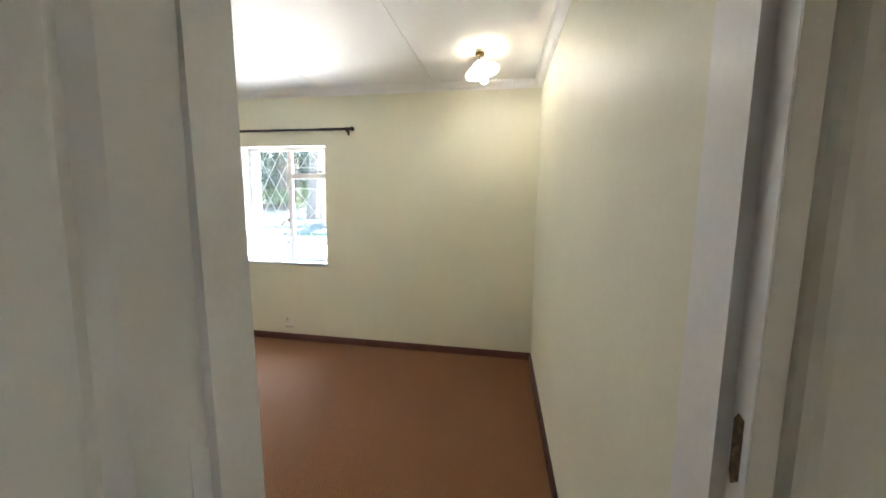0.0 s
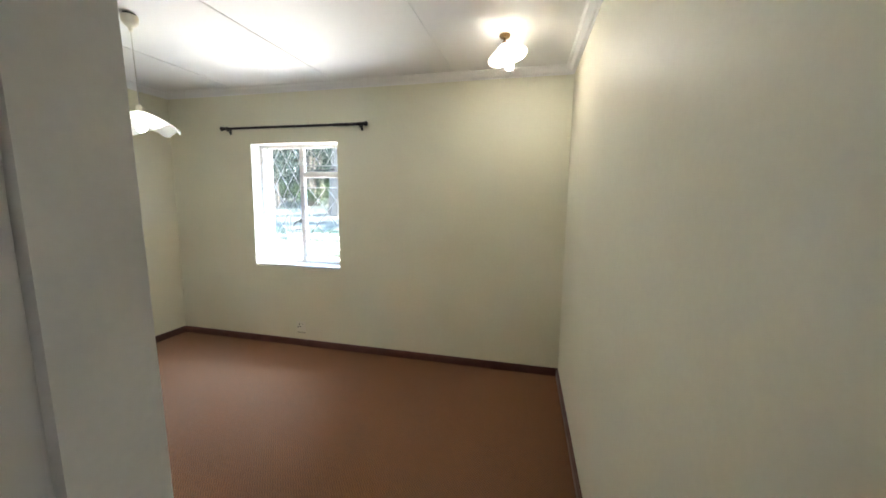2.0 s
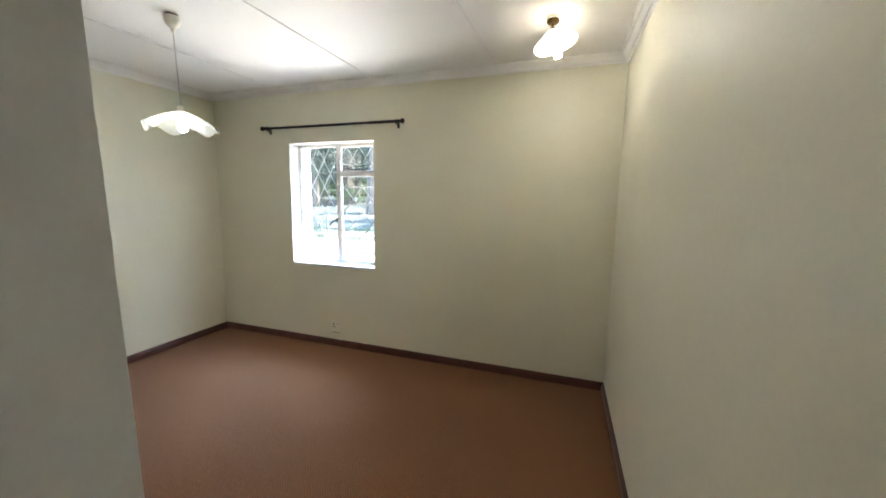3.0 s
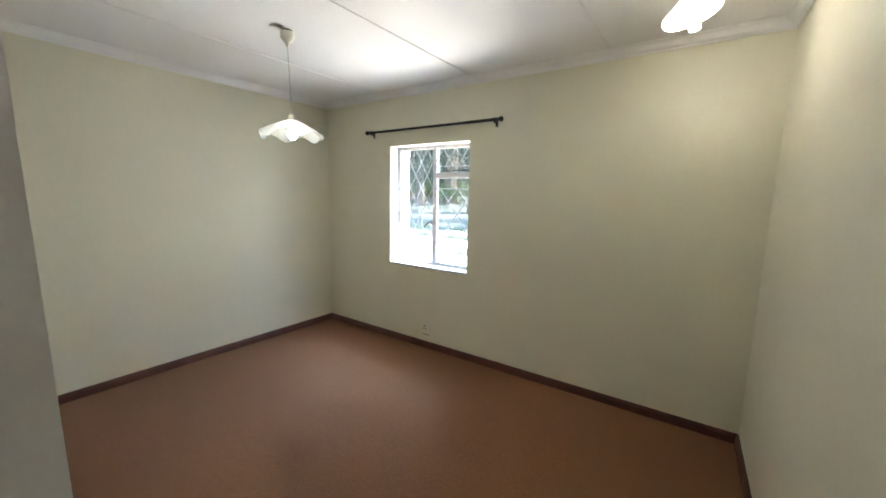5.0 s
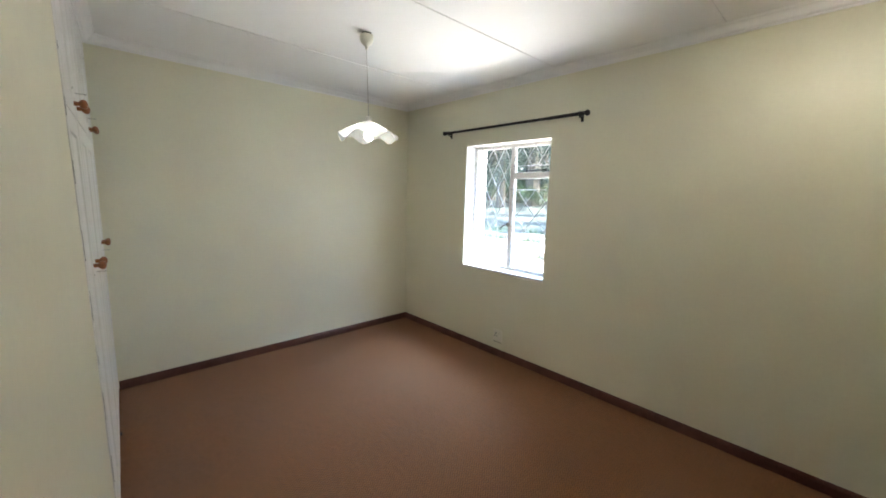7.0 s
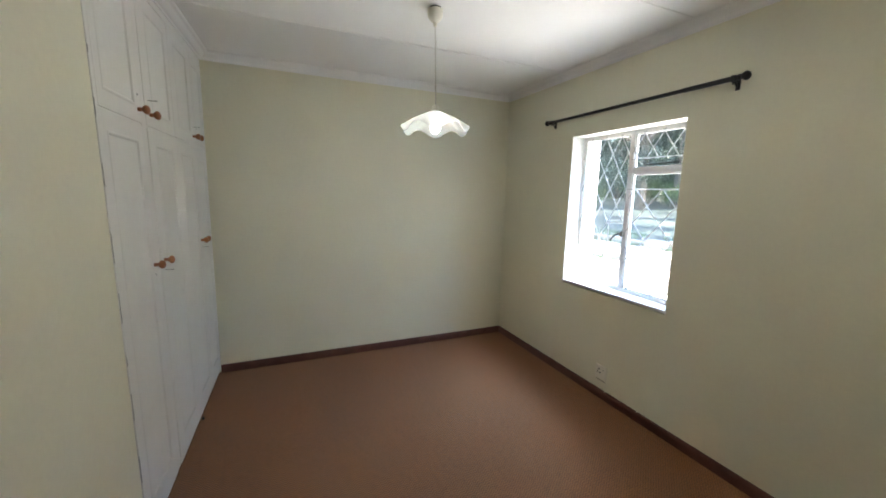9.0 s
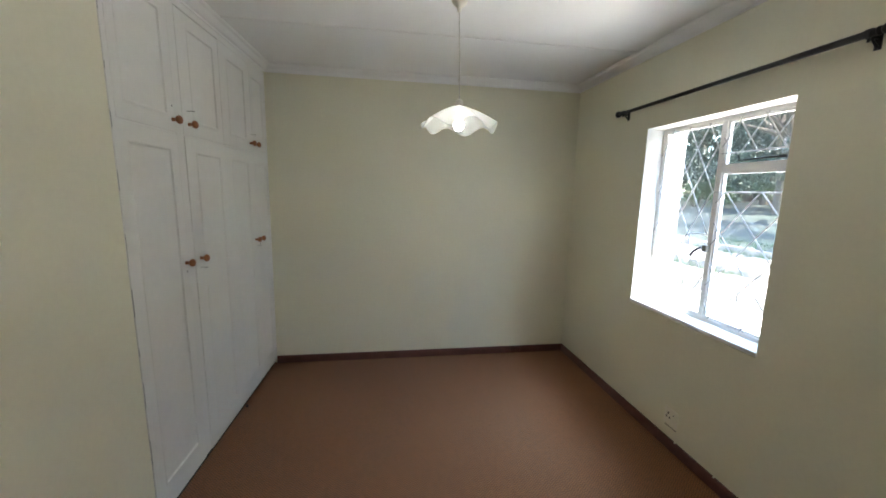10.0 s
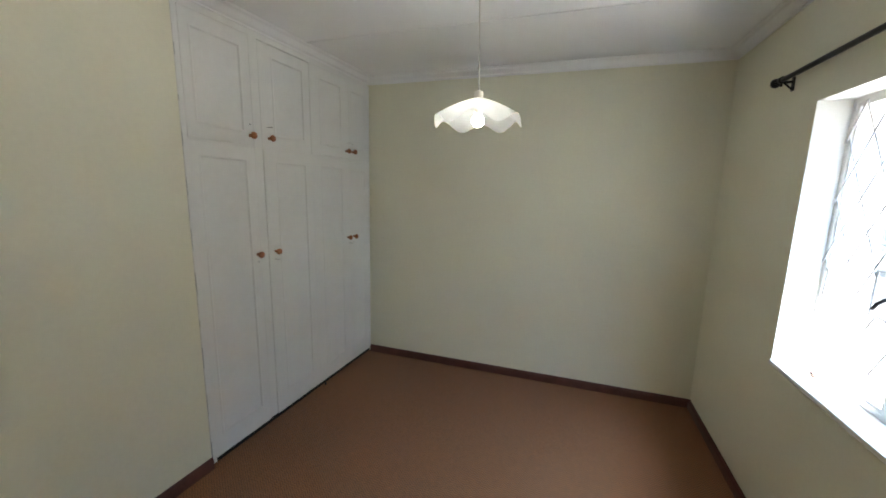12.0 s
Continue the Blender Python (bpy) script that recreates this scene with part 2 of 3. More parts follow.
skirting([(east(0.62), 0.62), (east(NORTH), NORTH), (WEST, NORTH), along(W1, 0.004)], "baseboard")
for cx, cw in ((-2.06, 0.011), (-1.758, 0.009)):
    b = bmesh.new()
    box(b, (cx - cw / 2, NORTH - 0.0085, 0.066), (cx + cw / 2, NORTH + 0.0005, 0.0755))
    solid("plaster_chip", b, PLASTIC, "small pale chip of plaster on the skirting's edge", "plaster chip", bevel=0.002, group="plaster chips")
skirting([along(W0 - 0.002), along(0.0, 0.0)], "baseboard_south")

# ---- door frame and the open door ----
def jamb_profile(bm, side, x, z1):
    """Pressed steel jamb: room lip, soffit, stop, rebate and hall lip; side -1 is the hinge side."""
    o, r, y = (0.045 if side < 0 else 0.055) * side, 0.021 * side, 0.602
    pts = [(x, y), (x, 0.478), (x + r, 0.478), (x + r, 0.4355), (x + o, 0.4355), (x + o, y)]
    prism(bm, pts, 0.0, z1)


frame_root = root("door_frame", Matrix(), "white painted pressed steel door frame with a rebate", "door frame", "structure")
bm = bmesh.new()
jamb_profile(bm, -1, DOOR_L, 2.175)
for v in bm.verts:                              # the hinge jamb has settled a little out of plumb
    v.co.x += 0.030 - 0.0165 * v.co.z
    v.co.y += 0.0080 - 0.0088 * v.co.z
part("jamb", bm, FRAMEW, frame_root, bevel=0.009)
bm = bmesh.new()
jamb_profile(bm, 1, DOOR_R, 2.175)
part("jamb", bm, FRAMEW, frame_root, "white jamb with a damaged latch hole", bevel=0.003)
bm = bmesh.new()
box(bm, (DOOR_R + 0.0215, 0.4315, 0.0), (DOOR_R + 0.0545, 0.4352, 2.175))
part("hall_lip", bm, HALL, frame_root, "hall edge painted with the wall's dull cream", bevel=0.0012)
bm = bmesh.new()
box(bm, (DOOR_L, 0.478, 2.132), (DOOR_R, 0.600, 2.175))
box(bm, (DOOR_L - 0.016, 0.4365, 2.147), (DOOR_R + 0.021, 0.478, 2.175))
part("head", bm, FRAMEW, frame_root)


def panel_leaf(bm, w, h, t, holes, rings):
    """A leaf in the x-z plane, its front at y = 0 facing -y, with sunk panels; rings are the moulding's (inset, depth) pairs."""
    xs = sorted({0, w, *[v for a in holes for v in (a[0], a[2])]})
    zs = sorted({0, h, *[v for a in holes for v in (a[1], a[3])]})
    inside = lambda x, z: any(a[0] < x < a[2] and a[1] < z < a[3] for a in holes)
    grid = {(x, z): bm.verts.new((x, 0, z)) for x in xs for z in zs}
    for i in range(len(xs) - 1):
        for k in range(len(zs) - 1):
            if not inside((xs[i] + xs[i + 1]) / 2, (zs[k] + zs[k + 1]) / 2):
                bm.faces.new((grid[xs[i], zs[k]], grid[xs[i + 1], zs[k]], grid[xs[i + 1], zs[k + 1]], grid[xs[i], zs[k + 1]]))
    for a in holes:
        o = [(a[0], a[1]), (a[2], a[1]), (a[2], a[3]), (a[0], a[3])]
        rim = [bm.verts.new((x, 0, z)) for x, z in o]
        sgn = [(1, 1), (-1, 1), (-1, -1), (1, -1)]
        for inset, drop in rings:
            low = [bm.verts.new((x + s * inset, drop, z + q * inset)) for (x, z), (s, q) in zip(o, sgn)]
            for i in range(4):
                j = (i + 1) % 4
                bm.faces.new((rim[i], rim[j], low[j], low[i]))
            rim = low
        bm.faces.new(rim)
    c = [bm.verts.new((x, y, z)) for y in (0.0, t) for x, z in ((0, 0), (w, 0), (w, h), (0, h))]
    for i in range(4):
        j = (i + 1) % 4
        bm.faces.new((c[i], c[i + 4], c[j + 4], c[j]))
    bm.faces.new(c[4:])
    bmesh.ops.remove_doubles(bm, verts=bm.verts, dist=0.0004)


# the leaf stands open along the hall side, hinged on the far jamb
DW, DH = 0.845, 2.12
door_root = root("door_1", Matrix.Translation((DOOR_L - 0.010, 0.468, 0.012)) @ Matrix.Rotation(radians(-90), 4, "Z"), "white panelled timber door standing wide open", "door", "structure")
bm = bmesh.new()
panel_leaf(bm, DW, DH, 0.04, [(0.135, 0.2, DW - 0.135, DH - 0.085)], [(0.004, 0.002), (0.034, 0.016), (0.058, 0.003), (0.066, 0.004)])
bmesh.ops.transform(bm, matrix=Matrix.Rotation(math.pi, 4, "X") @ Matrix.Translation((0, 0, -DH)), verts=bm.verts)
part("door_leaf", bm, WHITE, door_root)

# ---- window ----
win_root = root("window_1", Matrix(), "white steel casement window with diamond burglar bars", "window", "structure")
FY = NORTH + 0.135
bm = bmesh.new()
for a, b in (((x0, FY, z0), (x0 + 0.024, FY + 0.035, z1)), ((x1 - 0.024, FY, z0), (x1, FY + 0.035, z1)), ((x0 + 0.024, FY, z0), (x1 - 0.024, FY + 0.035, z0 + 0.024)), ((x0 + 0.024, FY, z1 - 0.024), (x1 - 0.024, FY + 0.035, z1))):
    box(bm, a, b)
part("window_frame", bm, FRAMEW, win_root, bevel=0.003)
bm = bmesh.new()
box(bm, (-2.152, FY - 0.002, z0 + 0.024), (-2.120, FY + 0.034, z1 - 0.024))
part("mullion", bm, FRAMEW, win_root, bevel=0.003)
bm = bmesh.new()
box(bm, (-2.120, FY - 0.001, 1.852), (x1 - 0.024, FY + 0.033, 1.886))
part("transom", bm, FRAMEW, win_root, bevel=0.003)
# glass
GLASS = bpy.data.materials.new("window_glass")
GLASS.use_nodes = True
gb = GLASS.node_tree.nodes["Principled BSDF"]
gb.inputs["Base Color"].default_value = (0.96, 0.98, 0.97, 1)
gb.inputs["Roughness"].default_value = 0.0
gb.inputs["Transmission Weight"].default_value = 1.0
gb.inputs["IOR"].default_value = 1.5


def sash(xa, xb, za, zb, name, label):
    """A steel sash: four bars and its pane."""
    b = bmesh.new()
    y0, y1, w = FY + 0.006, FY + 0.03, 0.0135
    for a, c in (((xa, y0, za), (xa + w, y1, zb)), ((xb - w, y0, za), (xb, y1, zb)), ((xa + w, y0, za), (xb - w, y1, za + w)), ((xa + w, y0, zb - w), (xb - w, y1, zb))):
        box(b, a, c)
    s = part(name, b, FRAMEW, win_root, label, bevel=0.002)
    b = bmesh.new()
    box(b, (xa + w - 0.004, FY + 0.016, za + w - 0.004), (xb - w + 0.004, FY + 0.019, zb - w + 0.004))
    p = part("pane", b, GLASS, s)
    p.visible_shadow = False
    return s


sash(x0 + 0.024, -2.152, z0 + 0.024, z1 - 0.024, "casement", "side-hung white steel casement")
sash(-2.120, x1 - 0.024, z0 + 0.024, 1.852, "fixed_light", "fixed lower pane in white steel")
sash(-2.120, x1 - 0.024, 1.886, z1 - 0.024, "top_vent", "top-hung vent in white steel")

# reveal lining and sill board
bm = bmesh.new()
for a, b in (((x0 - 0.006, NORTH + 0.001, z0), (x0 + 0.001, FY, z1)), ((x1 - 0.001, NORTH + 0.001, z0), (x1 + 0.006, FY, z1)), ((x0, NORTH + 0.001, z1 - 0.001), (x1, FY, z1 + 0.006)),
             ((x0 - 0.006, FY + 0.035, z0), (x0 + 0.001, OUT + 0.001, z1)), ((x1 - 0.001, FY + 0.035, z0), (x1 + 0.006, OUT + 0.001, z1)), ((x0, FY + 0.035, z1 - 0.001), (x1, OUT + 0.001, z1 + 0.006))):
    box(bm, a, b)
part("reveal", bm, REVEAL, win_root, "white painted plaster reveal")
bm = bmesh.new()
box(bm, (x0 - 0.004, NORTH - 0.009, z0 - 0.022), (x1 + 0.004, FY + 0.004, z0 + 0.001))
part("window_sill", bm, REVEAL, win_root, "white painted sill board", bevel=0.005)
bm = bmesh.new()
box(bm, (x0, FY + 0.03, z0 - 0.03), (x1, OUT + 0.04, z0 - 0.004))
part("outer_sill", bm, REVEAL, win_root, bevel=0.004)

BARP = mat("worn_bar_paint", (0.48, 0.48, 0.47), 0.5, vary=0.12, scale=30)
# burglar bars, stretched in diamonds inside the frame
BY = FY - 0.012


def clip(ax, az, bx, bz, r):
    """The part of a line inside the rectangle r, or None."""
    t0, t1 = 0.0, 1.0
    for p, d, lo, hi in ((ax, bx - ax, r[0], r[1]), (az, bz - az, r[2], r[3])):
        if abs(d) < 1e-9:
            if not lo <= p <= hi:
                return None
            continue
        a, b = sorted(((lo - p) / d, (hi - p) / d))
        t0, t1 = max(t0, a), min(t1, b)
    return (ax + (bx - ax) * t0, az + (bz - az) * t0, ax + (bx - ax) * t1, az + (bz - az) * t1) if t1 - t0 > 1e-4 else None


def bar(xa, za, xb, zb, dy=0.0, r=0.0038):
    b = bmesh.new()
    rod(b, (xa, BY + dy, za), (xb, BY + dy, zb), r, 8)
    part("burglar_bar", b, BARP, win_root, smooth=True)


def lattice(rect, start, pitch, slope, top, holes=()):
    n = 14
    for sgn in (1, -1):
        for k in range(-n, n + 1):
            xs, run = start + k * pitch, 3.0
            seg = clip(xs - sgn * 0.1 / slope, top + 0.1, xs + sgn * run / slope, top - run, rect)
            if not seg:
                continue
            pieces = [seg]
            for h in holes:
                inner = clip(*seg, h)
                if inner:
                    pieces = [q for q in ((seg[0], seg[1], inner[0], inner[1]), (inner[2], inner[3], seg[2], seg[3])) if abs(q[1] - q[3]) > 0.01]
            for q in pieces:
                bar(*q, dy=0.004 * sgn)


xl0, xl1, xr1 = x0 + 0.026, -2.150, x1 - 0.026
HOLE = (-2.292, xl1, 1.279, 1.458)
lattice((xl0, xl1, 1.048, 2.160), -2.388, 0.155, 1.78, 2.141, [HOLE])
lattice((-2.122, xr1, 1.961, 2.160), -2.026, 0.155, 1.46, 2.140)
lattice((-2.118, xr1, 0.93, 1.730), -2.061, 0.221, 1.19, 1.730)
for q in ((xl1, 1.730, xr1, 1.730), (-2.125, 1.961, xr1, 1.961), (HOLE[0], 1.458, xl1, 1.458), (HOLE[0], 1.279, xl1, 1.279), (HOLE[0], 1.279, HOLE[0], 1.458), (-2.50, 1.048, xl1, 1.048)):
    bar(*q, r=0.0042)
# handle and stays
hm = Matrix.Translation((-2.152, FY - 0.012, 1.372))
bm = bmesh.new()
box(bm, (-0.018, -0.012, -0.022), (0.014, 0.012, 0.022))
handle = part("handle_plate", bm, STEEL, win_root, "worn brass-grey handle plate", bevel=0.004, m=hm)
bm = bmesh.new()
pts = [(-0.012, -0.016, 0.004), (-0.034, -0.026, -0.006), (-0.062, -0.03, -0.030), (-0.082, -0.03, -0.058)]
for a, b in zip(pts, pts[1:]):
    rod(bm, a, b, 0.0072, 8)
part("lever", bm, BLACK, handle, "dark curved lever", smooth=True)
bm = bmesh.new()
rod(bm, (-1.985, FY - 0.02, 1.912), (-1.735, FY - 0.022, 1.918), 0.0058, 8)
rod(bm, (-1.995, FY - 0.02, 1.905), (-2.0, FY - 0.02, 1.945), 0.005, 8)
box(bm, (-1.765, FY - 0.028, 1.908), (-1.725, FY - 0.008, 1.923))
part("vent_stay", bm, BLACK, win_root, "dark peg stay of the top vent", smooth=True)
bm = bmesh.new()
rod(bm, (-2.575, FY - 0.030, z0 + 0.009), (-2.515, FY - 0.036, z0 + 0.010), 0.0035, 8)
box(bm, (-2.515, FY - 0.046, z0 + 0.001), (-2.482, FY - 0.028, z0 + 0.010))
rod(bm, (-2.505, FY - 0.040, z0 + 0.010), (-2.505, FY - 0.040, z0 + 0.022), 0.003, 8)
part("casement_stay", bm, mat("rusty_stay", (0.10, 0.07, 0.05), 0.6, metal=0.4, vary=0.4, scale=60), win_root, "rusty casement stay on the sill", smooth=True)

# ---- built-in wardrobe ----
wardrobe = root("wardrobe", FACE, "white painted built-in wardrobe with panelled doors", "wardrobe")
bm = bmesh.new()
box(bm, (W0, -0.002, 0.02), (1.695, 0.03, 2.68))
box(bm, (2.131, 0.0, 0.05), (2.196, 0.03, 2.65))
box(bm, (3.470, 0.0, 0.05), (W1, 0.03, 2.68))
box(bm, (1.695, 0.0, 2.648), (3.47, 0.03, 2.70))
box(bm, (1.695, 0.002, 1.966), (3.47, 0.03, 1.979))
part("face_frame", bm, WHITE, wardrobe, bevel=0.002)
# near-black sheets paint in the shade behind the doors and beneath them
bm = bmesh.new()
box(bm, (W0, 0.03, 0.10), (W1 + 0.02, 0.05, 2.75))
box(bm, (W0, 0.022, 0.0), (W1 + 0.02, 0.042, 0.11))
part("carcass", bm, DARKGAP, wardrobe, "near-black sheets standing for the shade behind the doors and in the plinth recess")


def knob(u, z, parent):
    b = bmesh.new()
    lathe(b, [(0.0085, 0.0), (0.008, 0.010), (0.0075, 0.014), (0.012, 0.018), (0.0175, 0.024), (0.0185, 0.030), (0.016, 0.036), (0.009, 0.040), (0.002, 0.0415)], 20, Matrix.Rotation(radians(90), 4, "X"))
    part("knob", b, KNOBW, parent, "orange-varnished turned pine knob", smooth=True, m=Matrix.Translation((u, -0.0, z)) @ Matrix.Scale(1.2, 4))


def key(u, z, parent):
    b = bmesh.new()
    rod(b, (0, 0.0, 0), (0, -0.03, 0), 0.0016, 6)
    for k in range(6):
        a0, a1 = math.tau * k / 6, math.tau * (k + 1) / 6
        rod(b, (0.006 * math.cos(a0), -0.036 + 0.006 * math.sin(a0), 0), (0.006 * math.cos(a1), -0.036 + 0.006 * math.sin(a1), 0), 0.0013, 6)
    part("key", b, STEEL, parent, "small steel key left in the lock", smooth=True, m=Matrix.Translation((u, 0, z)))


def keyhole(u, z, parent):
    b = bmesh.new()
    lathe(b, [(0.004, 0.0), (0.004, 0.0015)], 10, Matrix.Rotation(radians(90), 4, "X"))
    part("keyhole", b, DARKGAP, parent, m=Matrix.Translation((u, 0, z)))


# sides of each door: many joints are painted shut, a few stand open
LOWER = [(1.6955, 2.1305, 0.050, 0.058), (2.2005, 2.6695, 0.105, 0.062), (2.6705, 3.1635, 0.105, 0.10), (3.1655, 3.4695, 0.03, 0.05)]
UPPER = [(1.6975, 2.1275, 0.050, 0.058), (2.1965, 2.6675, 0.105, 0.062), (2.6715, 3.1640, 0.105, 0.10), (3.1655, 3.4695, 0.03, 0.05)]
SPLIT = [1.9655, 1.9660, 1.9630, 1.9635]        # tops of the lower doors
HEADS = [2.6460, 2.6400, 2.6455, 2.6465]
for i in range(4):
    for lower in (True, False):
        a, b, ml, mr = (LOWER if lower else UPPER)[i]
        w = b - a
        za, zb = (0.045, SPLIT[i]) if lower else (1.9795 if i < 2 else 1.981, HEADS[i])
        hole = (ml, 0.128, w - mr, 1.964 - 0.045 - 0.07) if lower else (ml, 0.072, w - mr, 0.664 - 0.07)
        bm = bmesh.new()
        panel_leaf(bm, w, zb - za, 0.02, [hole], [(0.005, -0.0020), (0.011, -0.0020), (0.019, 0.0042)])
        lean = random.uniform(-0.10, 0.10)
        d = part("door", bm, WHITE, wardrobe, "white panelled lower door" if lower else "white panelled cupboard door above", m=Matrix.Translation((a, random.uniform(-0.0015, 0.0), za)) @ Matrix.Rotation(radians(lean), 4, "Z"))
        ku = {0: w - 0.026, 1: 0.058, 2: w - 0.045, 3: 0.045}[i]
        kz = (1.268 if lower else 2.040) - za
        knob(ku, kz, d)
        if i in (1, 2):
            key(ku - 0.01 if i == 1 else ku + 0.02, kz + (0.07 if not lower else -0.055), d)
        else:
            keyhole(ku + 0.005, kz + (0.07 if not lower else -0.05), d)

# open joint where the paint has cracked along the wall
z = 0.04
while z < 2.6:
    bm = bmesh.new()
    step = random.uniform(0.03, 0.14)
    box(bm, (W0 + 0.0005, -0.0025, z), (W0 + random.uniform(0.0010, 0.0017), -0.001, z + step))
    part("open_joint", bm, DARKGAP, wardrobe, "dark cracked joint between frame and wall")
    z += step + random.uniform(0.04, 0.22)
bm = bmesh.new()
lathe(bm, [(0.009, 0.0), (0.010, 0.005), (0.008, 0.014), (0.004, 0.02)], 14)
part("foot", bm, BLACK, wardrobe, "small dark foot at the plinth", smooth=True, m=Matrix.Translation((2.74, -0.004, 0.0)))
for ob in wardrobe.children_recursive:          # the whole front leans back with the wall at its near end
    m = ob.parent.matrix_basis @ ob.matrix_basis if ob.parent != wardrobe else ob.matrix_basis
    back = m.inverted()
    for v in ob.data.vertices:
        p = m @ v.co
        p.y += LEAN * p.z / 2.65 * (W1 - p.x) / (W1 - W0)
        v.co = back @ p

# ---- curtain rod ----
RY, RZ = NORTH - 0.052, 2.338
rod_root = root("curtain_rod", Matrix.Translation((-2.125, RY, RZ)), "black metal curtain rod with ball finials above the window", "curtain rod")
bm = bmesh.new()
rod(bm, (-0.80, 0, 0), (0.80, 0, 0), 0.0125, 16)
rod(bm, (0.48, 0, 0), (0.80, 0, 0), 0.0145, 16)
part("rod", bm, BLACK, rod_root, smooth=True)
for s in (-1, 1):
    bm = bmesh.new()
    lathe(bm, [(0.0155, 0.0), (0.0175, 0.004), (0.0155, 0.010), (0.012, 0.014), (0.019, 0.022), (0.0245, 0.033), (0.0245, 0.041), (0.018, 0.052), (0.006, 0.058)], 20, Matrix.Translation((s * 0.795, 0, 0)) @ Matrix.Rotation(radians(90 * s), 4, "Y"))
    part("finial", bm, BLACK, rod_root, smooth=True)
    bm = bmesh.new()
    bx = s * 0.768
    box(bm, (bx - 0.011, 0.046, -0.056), (bx + 0.011, 0.0525, 0.012))
    rod(bm, (bx, 0.048, -0.010), (bx, 0.004, -0.012), 0.007, 10)
    rod(bm, (bx, 0.046, -0.046), (bx, 0.010, -0.014), 0.005, 8)
    rod(bm, (bx - 0.009, 0.0, 0.0), (bx + 0.009, 0.0, 0.0), 0.0185, 18)
    rod(bm, (bx, 0.0, -0.016), (bx, 0.0, -0.032), 0.005, 8)
    part("bracket", bm, BLACK, rod_root, smooth=True)

# ---- lamps ----
def glow(name, colour, strength):
    m = bpy.data.materials.new(name)
    m.use_nodes = True
    bs = m.node_tree.nodes["Principled BSDF"]
    bs.inputs["Base Color"].default_value = (0.9, 0.88, 0.85, 1)
    bs.inputs["Emission Color"].default_value = (*colour, 1)
    bs.inputs["Emission Strength"].default_value = strength
    return m


def frosted(name, colour, weight, through_light=0.6):
    """Thin frosted glass: part of the light passes scattered through."""
    m = bpy.data.materials.new(name)
    m.use_nodes = True
    nt = m.node_tree
    out = nt.nodes["Material Output"]
    bs = nt.nodes["Principled BSDF"]
    bs.inputs["Base Color"].default_value = (*colour, 1)
    bs.inputs["Roughness"].default_value = 0.25
    tr = nt.nodes.new("ShaderNodeBsdfTranslucent")
    tr.inputs[0].default_value = (*colour, 1)
    cl = nt.nodes.new("ShaderNodeBsdfTransparent")
    a, b = nt.nodes.new("ShaderNodeMixShader"), nt.nodes.new("ShaderNodeMixShader")
    a.inputs[0].default_value = through_light
    b.inputs[0].default_value = weight
    nt.links.new(bs.outputs[0], a.inputs[1])
    nt.links.new(tr.outputs[0], a.inputs[2])
    nt.links.new(a.outputs[0], b.inputs[1])
    nt.links.new(cl.outputs[0], b.inputs[2])
    nt.links.new(b.outputs[0], out.inputs[0])
    return m


BULB = glow("lit_bulb", (1.0, 0.92, 0.82), LAMP_A)
BULB_TWO = glow("lit_pendant_bulb", (1.0, 0.93, 0.83), LAMP_B)
SHADE = frosted("frosted_glass", (0.74, 0.78, 0.78), 0.50, 0.42)
OPAL = frosted("opal_glass", (0.93, 0.91, 0.87), 0.0, 0.03)

pendant = root("pendant_lamp", Matrix.Translation((-2.195, 2.150, TOP)), "lit pendant lamp with a wavy frosted glass shade", "pendant lamp")
# near-black disc paints in the shaded gap between rose and ceiling
bm = bmesh.new()
lathe(bm, [(0.034, 0.0), (0.034, -0.012)], 24)
part("backing_plate", bm, DARKGAP, pendant, "near-black disc standing for the shaded gap at the ceiling", smooth=True)
bm = bmesh.new()
lathe(bm, [(0.046, -0.013), (0.047, -0.03), (0.044, -0.05), (0.036, -0.066), (0.022, -0.078), (0.012, -0.085), (0.010, -0.102), (0.005, -0.106)], 28)
part("ceiling_rose", bm, PLASTIC, pendant, "cream plastic ceiling rose", smooth=True)
bm = bmesh.new()
rod(bm, (0, 0, -0.10), (0, 0.010, -0.44), 0.0022, 8)
rod(bm, (0.001, 0.010, -0.435), (-0.001, 0.0105, -0.455), 0.0042, 8)
rod(bm, (0, 0.010, -0.44), (0, 0.014, -0.56), 0.0025, 8)
rod(bm, (0, 0.0135, -0.535), (0, 0.014, -0.55), 0.0045, 8)
part("cord", bm, mat("grey_cord", (0.5, 0.48, 0.43), 0.6), pendant, smooth=True)
bm = bmesh.new()
lathe(bm, [(0.007, -0.548), (0.020, -0.555), (0.022, -0.575), (0.020, -0.60), (0.020, -0.652), (0.016, -0.656)], 20, Matrix.Translation((0, 0.014, 0)))
part("lampholder", bm, PLASTIC, pendant, smooth=True)


def kerchief(bm, radius, top, droop, wave, turn, rings=22, seg=96):
    """A square sheet of glass slumped over a collar: corners flare out and up, the sides fold down."""
    grid = []
    for i in range(rings + 1):
        s = i / rings
        row = []
        for k in range(seg):
            a = math.tau * k / seg
            c = math.cos(6 * (a - turn))
            r = 0.018 + (radius - 0.018) * s * (1 + 0.02 * c * s * s)
            z = top - droop * (0.5 * s + 0.5 * s * s) + wave * c * s ** 1.8
            row.append(bm.verts.new((r * math.cos(a), r * math.sin(a), z)))
        grid.append(row)
    for a, b in zip(grid, grid[1:]):
        for k in range(seg):
            bm.faces.new((a[k], a[(k + 1) % seg], b[(k + 1) % seg], b[k]))
    bmesh.ops.solidify(bm, geom=bm.faces[:], thickness=0.004)


